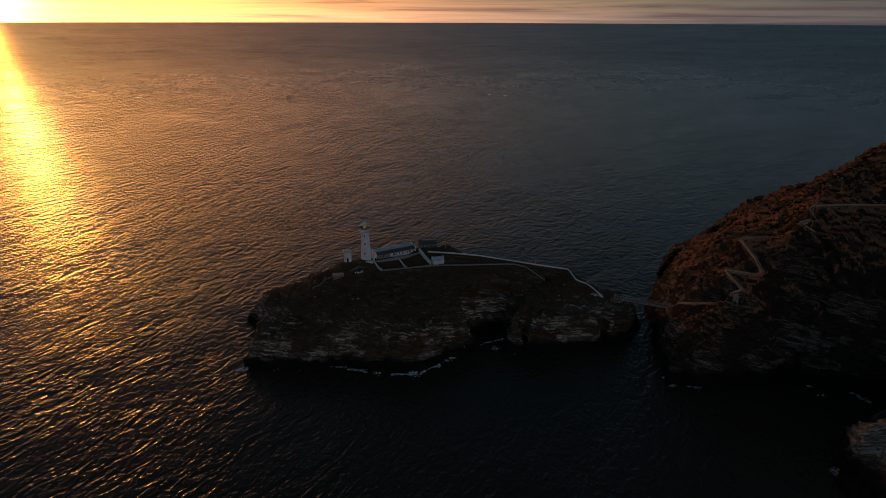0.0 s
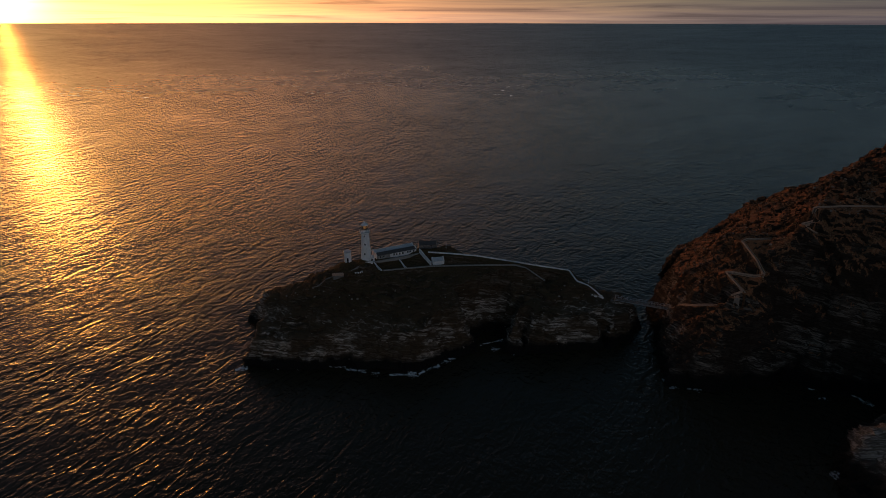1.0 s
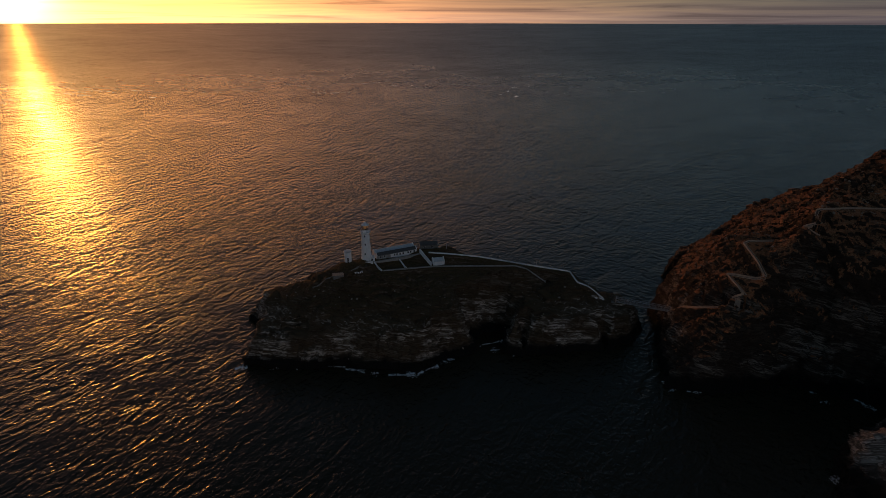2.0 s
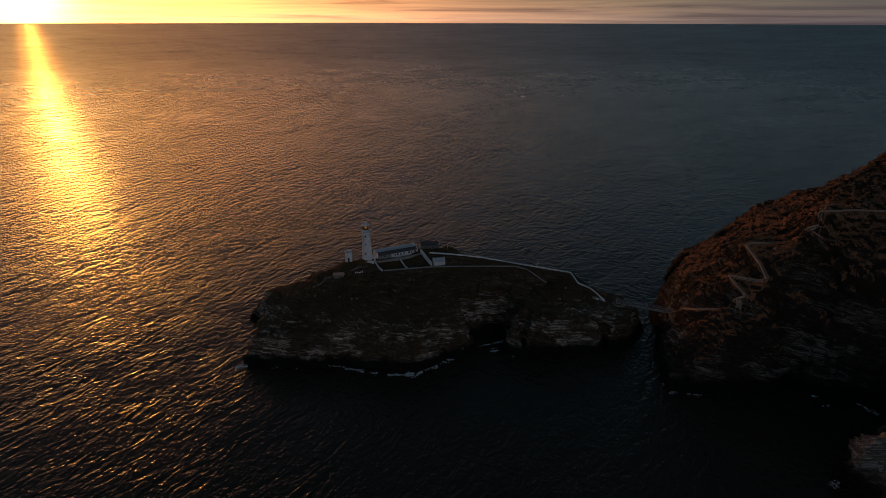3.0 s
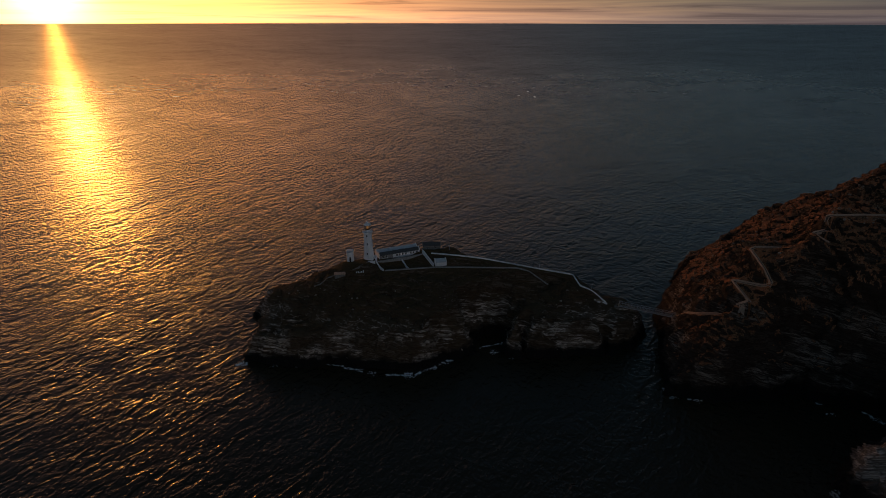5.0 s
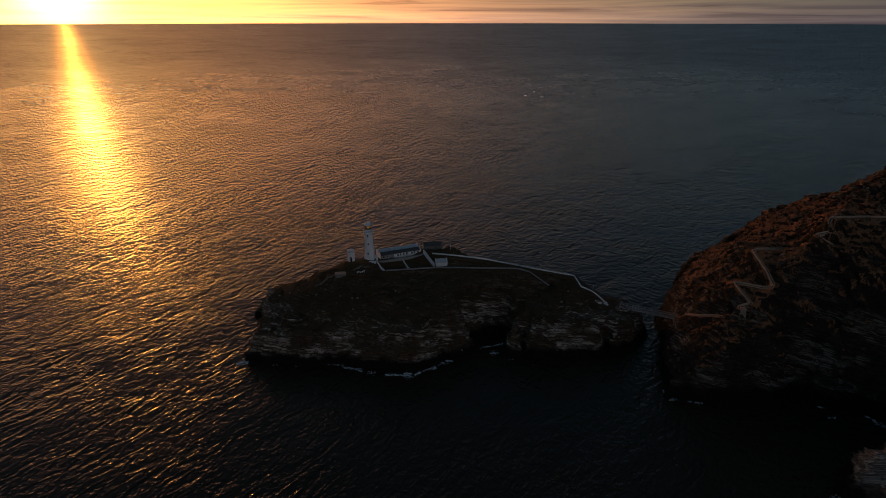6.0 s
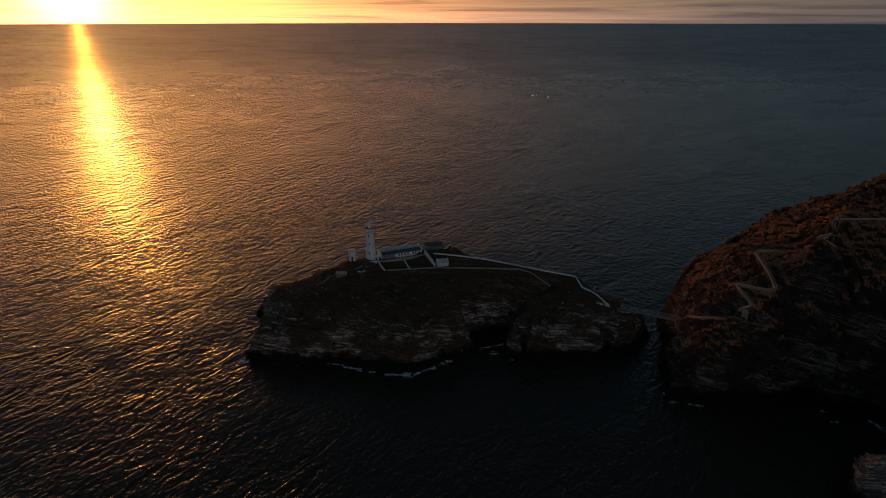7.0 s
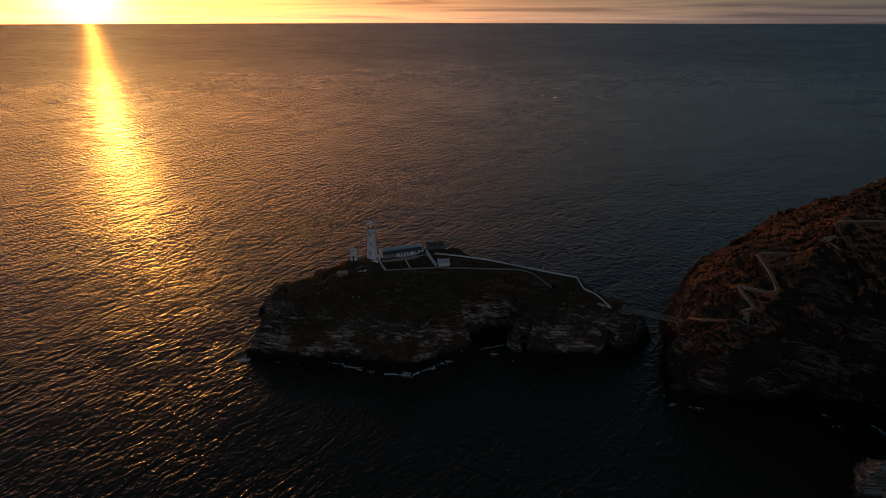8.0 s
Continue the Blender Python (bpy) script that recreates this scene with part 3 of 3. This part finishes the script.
# ---- lighthouse ----
def build_lighthouse():
    x, y = -44.9, 326.0
    z = at_island(x, y)
    top = thing("lighthouse", pose(x, y, z), "tall white round lighthouse with a glazed lantern", "lighthouse")
    part("tower", lathe([(3.6, -2), (3.55, 0.6), (3.35, 0.7), (2.95, 8), (2.6, 16.5), (2.65, 17.2), (3.3, 17.9), (3.3, 18.4)], 48), WHITE, top)
    part("lantern_base", lathe([(2.1, 18.4), (2.1, 19.8), (2.2, 19.9), (2.2, 20.1)], 40), WHITE, top)
    part("lantern_glazing", lathe([(1.9, 20.1), (1.9, 22.9)], 16), GLASS, top, "clear lantern panes")
    part("lens", lathe([(0.3, 20.1), (0.7, 20.6), (0.8, 21.4), (0.7, 22.2), (0.3, 22.6)], 16), LAMP, top, "glowing amber lamp")
    bm = bmesh.new()
    for i in range(16):
        a = 2 * math.pi * i / 16
        bar(bm, (1.95 * math.cos(a), 1.95 * math.sin(a), 20.1), (1.95 * math.cos(a), 1.95 * math.sin(a), 22.9), 0.07)
    part("glazing_bars", bm, BRASS, top, "bronze glazing bars")
    part("dome", lathe([(2.5, 22.9), (2.5, 23.15), (1.75, 23.8), (0.95, 24.25), (0.5, 24.4), (0.55, 24.8), (0.35, 25.1), (0.05, 25.2)], 40), WHITE, top)
    bm = bmesh.new()
    for i in range(24):
        a, b = 2 * math.pi * i / 24, 2 * math.pi * (i + 1) / 24
        p, q = (3.2 * math.cos(a), 3.2 * math.sin(a)), (3.2 * math.cos(b), 3.2 * math.sin(b))
        bar(bm, (*p, 18.4), (*p, 19.5), 0.05)
        for h in (18.95, 19.5):
            bar(bm, (*p, h), (*q, h), 0.04)
    part("gallery_rail", bm, METAL, top, "white metal gallery rail")
    for h, a in ((4.0, -95), (10.5, -88), (16.0, -92)):
        r = 3.35 - (h - 0.7) * 0.05
        part("window", boxes((-0.35, 0.35, -0.25, 0.25, -0.6, 0.6), bevel=0.03), DARK, top, "dark tower window", m=pose(r * math.cos(radians(a)), r * math.sin(radians(a)), h, 0, 0, a + 90))
    return top


build_lighthouse()


def build_gabled(name, m, length, depth, eaves, ridge, roof_mat, label, windows=(), shift=0.5, wall_mat=WHITE):
    """A long house: its front along local x, its gables at both ends."""
    top = thing(name, m, label, "building")
    bm = bmesh.new()
    mid = depth * shift
    outline = [(0, -2.5), (depth, -2.5), (depth, eaves), (mid, ridge), (0, eaves)]
    prism(bm, outline, 0, length)
    body = part("wall", bm, wall_mat, top, m=Matrix(((0, 1, 0, 0), (1, 0, 0, 0), (0, 0, 1, 0), (0, 0, 0, 1))))
    for a, b, za, zb in ((-0.35, mid, eaves - 0.1, ridge + 0.12), (depth + 0.35, mid, eaves - 0.1, ridge + 0.12)):
        bm = bmesh.new()
        prism(bm, [(a, za + 0.05), (b, zb), (b, zb + 0.16), (a, za + 0.21)], 0.3, length - 0.3)
        part("roof", bm, roof_mat, top, "slate roof slope", m=body.matrix_basis)
    for e in (0, length - 0.5):
        bm = bmesh.new()
        prism(bm, [(-0.3, eaves), (mid, ridge + 0.3), (depth + 0.3, eaves), (depth + 0.3, eaves + 0.35), (mid, ridge + 0.7), (-0.3, eaves + 0.35)], e, e + 0.5)
        part("gable_coping", bm, wall_mat, top, m=body.matrix_basis)
    for wx in windows:
        sash = part("window", boxes((wx - 0.55, wx + 0.55, -0.05, 0.1, eaves - 1.85, eaves - 0.45), bevel=0.02), DARK, top, "dark sash window")
        part("window_frame", boxes((wx - 0.62, wx - 0.53, -0.10, 0.08, eaves - 1.9, eaves - 0.4), (wx + 0.53, wx + 0.62, -0.10, 0.08, eaves - 1.9, eaves - 0.4), (wx - 0.03, wx + 0.03, -0.09, 0.06, eaves - 1.84, eaves - 0.46)), WHITE, sash, "white window frame")
        part("window_sill", boxes((wx - 0.75, wx + 0.75, -0.2, 0.05, eaves - 2.02, eaves - 1.9), bevel=0.02), wall_mat, sash)
    return top


COTTAGE_TURN = 27
keepers = build_gabled("keepers_cottage", pose(-38.5, 328, 42.0, 0, 0, COTTAGE_TURN), 28.6, 4.6, 2.4, 3.6, SLATE, "long white keepers' cottage with a dark slate roof", (2.6, 5.2, 12.4, 14.2, 16.4, 18.6, 22.2, 24.0, 26.6))
# grey sheet over the white wall stands in for shade at this end
part("shaded_front", boxes((0.3, 9.6, -0.03, 0.3, -2.4, 2.25), bevel=0.02), TERRACE, keepers, "grey sheet painting the shaded end of the front")
build_gabled("rear_cottage", pose(-40.7, 332.2, 42.0, 0, 0, COTTAGE_TURN), 28.6, 4.4, 2.6, 4.15, LEAD, "rear white cottage range with a pale roof")
build_gabled("outbuilding", pose(-11.5, 345, 43.0, 0, 0, 8), 12.5, 5, 2.2, 4.0, SLATE, "low stone outbuilding with a dark slate roof", (3.5, 8.5), wall_mat=STONE)
build_gabled("shed", pose(-1.4, 328.2, 37.6, 0, 0, 14), 7.6, 5.4, 3.0, 4.6, LEAD, "small white shed with a pale pitched roof")
build_gabled("tower_annex", pose(-42.9, 324.4, 42.3, 0, 0, 10), 3.6, 3.4, 2.2, 3.2, LEAD, "small white annex at the foot of the lighthouse", (1.8,))


def build_hut():
    x, y = -56.2, 321.5
    top = thing("signal_hut", pose(x, y, at_island(x, y)), "white round signal hut with a flat capped roof", "hut")
    part("wall", lathe([(2.3, -2), (2.3, 6.9)], 24), WHITE, top)
    part("roof", lathe([(2.6, 6.9), (2.6, 7.4), (2.2, 7.6)], 24), LEAD, top, "pale flat roof cap")
    part("door", boxes((-0.1, 0.9, -2.36, -2.1, 0, 3.4), bevel=0.02), DARK, top, "dark doorway")


build_hut()


# ---- footbridge ----
def build_bridge(a, b, high=1.6, wide=2.0, bays=16):
    a, b = Vector(a), Vector(b)
    span = (b - a).length
    top = thing("footbridge", Matrix.Translation(a) @ (b - a).to_track_quat("X", "Z").to_matrix().to_4x4(), "grey metal truss footbridge across the gully", "bridge")
    part("deck", boxes((0, span, -wide / 2, wide / 2, -0.25, 0.0), bevel=0.02), STONE, top, "grey deck boards")
    for side in (-1, 1):
        s = side * wide / 2
        part("top_chord", bar(bmesh.new(), (0, s, high), (span, s, high), 0.11), METAL, top)
        part("bottom_chord", bar(bmesh.new(), (0, s, -0.1), (span, s, -0.1), 0.13), METAL, top)
        for i in range(bays + 1):
            u = span * i / bays
            part("post", bar(bmesh.new(), (u, s, -0.1), (u, s, high), 0.08), METAL, top)
            if i < bays:
                v = span * (i + 1) / bays
                part("diagonal", bar(bmesh.new(), (u, s, 0 if i % 2 else high), (v, s, high if i % 2 else 0), 0.06), METAL, top)
    return top


build_bridge((116.8, 314.4, 20.6), (147.6, 302, 20.4), 2.5, 2.3, 18)


def build_abutment(x, y, z, turn, label):
    top = thing("bridge_abutment", pose(x, y, z, 0, 0, turn), label, "abutment")
    part("pier", boxes((-2.6, 0.4, -1.8, 1.8, -7, -0.3), bevel=0.15), STONE, top)
    for side in (-1.5, 1.5):
        part("gate_post", boxes((-0.3, 0.3, side - 0.3, side + 0.3, -0.3, 2.0), bevel=0.06), PALE, top, "pale stone gate post")


build_abutment(116.8, 314.4, 20.6, -22, "grey stone bridge pier with two gate posts")
build_abutment(147.6, 302, 20.4, 158, "grey stone bridge pier with two gate posts")


# ---- small things on the island ----
def build_store():
    top = thing("concrete_store", pose(-60.4, 308.6, at_island(-60.4, 308.6), 0, 0, 12), "low pale concrete store with a flat roof", "store")
    part("wall", boxes((-3.3, 3.3, -1.6, 1.6, -2, 1.3), bevel=0.05), STONE, top)
    part("roof", boxes((-3.6, 3.6, -1.9, 1.9, 1.3, 1.6), bevel=0.06), PALE, top, "pale flat roof slab")


build_store()


def post(name, x, y, high, r, mat, label, category, group="", cap=False):
    top = thing(name, pose(x, y, at_island(x, y)), label, category, group)
    part("shaft", bar(bmesh.new(), (0, 0, -0.6), (0, 0, high), r, 8), mat, top)
    if cap:
        part("cap", lathe([(r * 1.6, high), (r * 1.6, high + 0.2), (0.05, high + 0.45)], 10), mat, top)
    return top


for i in range(5):
    post("bollard", -49.6 + i * 1.0, 308.6 + i * 0.4, 0.5, 0.26, WHITE, "short white-painted stone bollard", "bollard", "bollards on the turf", True)
post("mast", 7.1, 341.5, 5.0, 0.14, METAL, "slim grey signal mast", "mast")
post("lamp_post", 67.5, 334.2, 3.6, 0.12, METAL, "slim grey lamp post beside the wall", "lamp post", cap=True)
post("lamp_post", 99.5, 318.8, 4.2, 0.12, METAL, "slim grey lamp post beside the wall", "lamp post", cap=True)
post("fence_post", -77, 318.5, 2.4, 0.16, PALE, "weathered pale post on the rock", "post")
post("fence_post", -92, 315.5, 2.0, 0.16, PALE, "weathered pale post on the rock", "post")


# ---- loose rocks and foam ----
def scatter(name, shapes, mat, label, category):
    """Many small pieces in one mesh: shapes gives for each its points and faces."""
    co, faces = [], []
    for p, f in shapes:
        faces += [[i + len(co) for i in face] for face in f]
        co += p
    me = bpy.data.meshes.new(name)
    me.from_pydata(co, [], faces)
    me.update()
    me.materials.append(mat)
    return tagged(new(name, me), label, category, kind="stuff")


def boulder(x, y, z, r, rng):
    t = (1 + 5**0.5) / 2
    base = [(-1, t, 0), (1, t, 0), (-1, -t, 0), (1, -t, 0), (0, -1, t), (0, 1, t), (0, -1, -t), (0, 1, -t), (t, 0, -1), (t, 0, 1), (-t, 0, -1), (-t, 0, 1)]
    tris = [(0, 11, 5), (0, 5, 1), (0, 1, 7), (0, 7, 10), (0, 10, 11), (1, 5, 9), (5, 11, 4), (11, 10, 2), (10, 7, 6), (7, 1, 8), (3, 9, 4), (3, 4, 2), (3, 2, 6), (3, 6, 8), (3, 8, 9), (4, 9, 5), (2, 4, 11), (6, 2, 10), (8, 6, 7), (9, 8, 1)]
    k = [r / 1.9 * rng.uniform(0.6, 1.3) for _ in range(3)]
    a = rng.uniform(0, 6.28)
    pts = []
    for p in base:
        q = [c * s * rng.uniform(0.7, 1.2) for c, s in zip(p, k)]
        pts.append((x + q[0] * math.cos(a) - q[1] * math.sin(a), y + q[0] * math.sin(a) + q[1] * math.cos(a), z + q[2] * 0.8 + 0.15 * r))
    return pts, tris


def build_boulders():
    rng = random.Random(5)
    spots = np.random.RandomState(4).uniform((150, 285), (275, 372), (5000, 2))
    z = head_z(spots[:, 0], spots[:, 1])[0]
    ok = (value_noise(spots[:, 0] / 14, spots[:, 1] / 14, 0.0, 77) > 0.05) & (z > 20) & (line_distance(spots[:, 0], spots[:, 1], STAIR_LINE) > 2.2)
    made = [boulder(x, y, h, 0.2 + 0.75 * rng.random() ** 4, rng) for (x, y), h in list(zip(spots[ok], z[ok]))[:950]]
    scatter("boulders", made, SCREE, "pale grey boulders strewn over the heather", "boulders")
    spots = np.random.RandomState(6).uniform((-105, 262), (120, 320), (260, 2))
    z = island_z(spots[:, 0], spots[:, 1])[0]
    ok = (z > 3) & (z < 33)
    made = [boulder(x, y, h, 0.25 + 0.7 * rng.random() ** 3, rng) for (x, y), h in zip(spots[ok], z[ok])]
    scatter("ledge_rocks", made, SCREE, "broken pale rocks lying on the island's ledges", "rocks")


build_boulders()

# the white water, as lines along the foot of the rocks: from x, y to x, y, and how thick
ISLAND_FOAM = [(-114.5, 263.9, -109.1, 266.5, 1.8), (-95.0, 266.1, -86.7, 265.4, 0.5), (-78.9, 265.2, -69.5, 268.0, 0.5), (-69.7, 268.5, -61.2, 268.4, 0.7), (-60.4,
    267.9, -50.0, 266.7, 0.5), (-49.7, 265.0, -40.0, 263.3, 1.3), (-39.8, 262.2, -31.3, 260.4, 0.5), (-24.6, 259.7, -19.2, 260.5, 0.8), (-18.2, 260.0, -13.3, 260.3, 0.7),
    (-14.1, 261.3, -5.4, 263.4, 1.8), (-5.7, 266.7, 3.0, 269.4, 0.9), (3.7, 274.6, 12.1, 277.4, 1.8), (29.2, 291.8, 44.7, 298.5, 0.5), (35.4, 286.5, 40.3, 288.0, 0.6), (46.1,
    281.6, 54.8, 283.2, 0.4), (74.6, 286.7, 85.9, 286.6, 0.5), (100.2, 289.8, 104.9, 290.7, 0.3)]
HEADLAND_FOAM = [(131.9, 257.4, 133.2, 249.0, 1), (140.4, 249.1, 151.7, 249.6, 0.8), (208.8, 260.6, 216.7, 261.7, 0.8), (207.9, 249.6, 211.3, 249.1, 0.8), (207.9, 241.1,
    212.2, 240.7, 0.4), (220.3, 252.1, 225.1, 246.0, 1.4), (226.7, 246.0, 233.0, 235.4, 0.6), (182.7, 189.2, 183.8, 185.8, 1.0), (182.9, 184.5, 182.8, 178.1, 0.8), (182.8,
    178.1, 183.4, 172.0, 0.8)]


def build_foam():
    rng = random.Random(9)
    for x0, y0, x1, y1, thick in ISLAND_FOAM + HEADLAND_FOAM:
        length = math.hypot(x1 - x0, y1 - y0)
        tx, ty = (x1 - x0) / length, (y1 - y0) / length
        shapes = []
        count = int(length * 150 * thick)
        us = np.array([rng.random() * 1.1 - 0.05 for _ in range(count)])
        spread = (0.3 + 1.0 * np.maximum(0.0, value_noise(us * length / 5, y0, x0, 3) + 0.3)) * (0.6 + 0.5 * thick)
        vs = spread * np.array([rng.gauss(0, 1) for _ in range(count)])
        web = value_noise(us * length / 2.6, vs / 1.2, x0, 8) + 0.7 * value_noise(us * length / 0.9, vs / 0.5, x0, 9)
        for u, v, knot in zip(us.tolist(), vs.tolist(), web.tolist()):
            if abs(knot) > 0.10 + 0.12 * thick:
                continue
            r = 0.03 + 0.16 * rng.random() ** 3
            x, y = x0 + tx * u * length - ty * v, y0 + ty * u * length + tx * v
            n = rng.randint(5, 8)
            z = 0.06 + 0.14 * rng.random()
            ring = [(x + r * rng.uniform(0.5, 1.5) * (math.cos(6.283 * k / n) * tx * 1.8 - math.sin(6.283 * k / n) * ty), y + r * rng.uniform(0.5, 1.5) * (math.cos(6.283 * k / n) * ty * 1.8 + math.sin(6.283 * k / n) * tx), z) for k in range(n)]
            low = [(p[0], p[1], -0.1) for p in ring]
            shapes.append((ring + low, [list(range(n))] + [[k, k + n, (k + 1) % n + n, (k + 1) % n] for k in range(n)]))
        scatter("foam", shapes, FOAM, "broken white sea foam along the foot of the rocks", "foam")


build_foam()
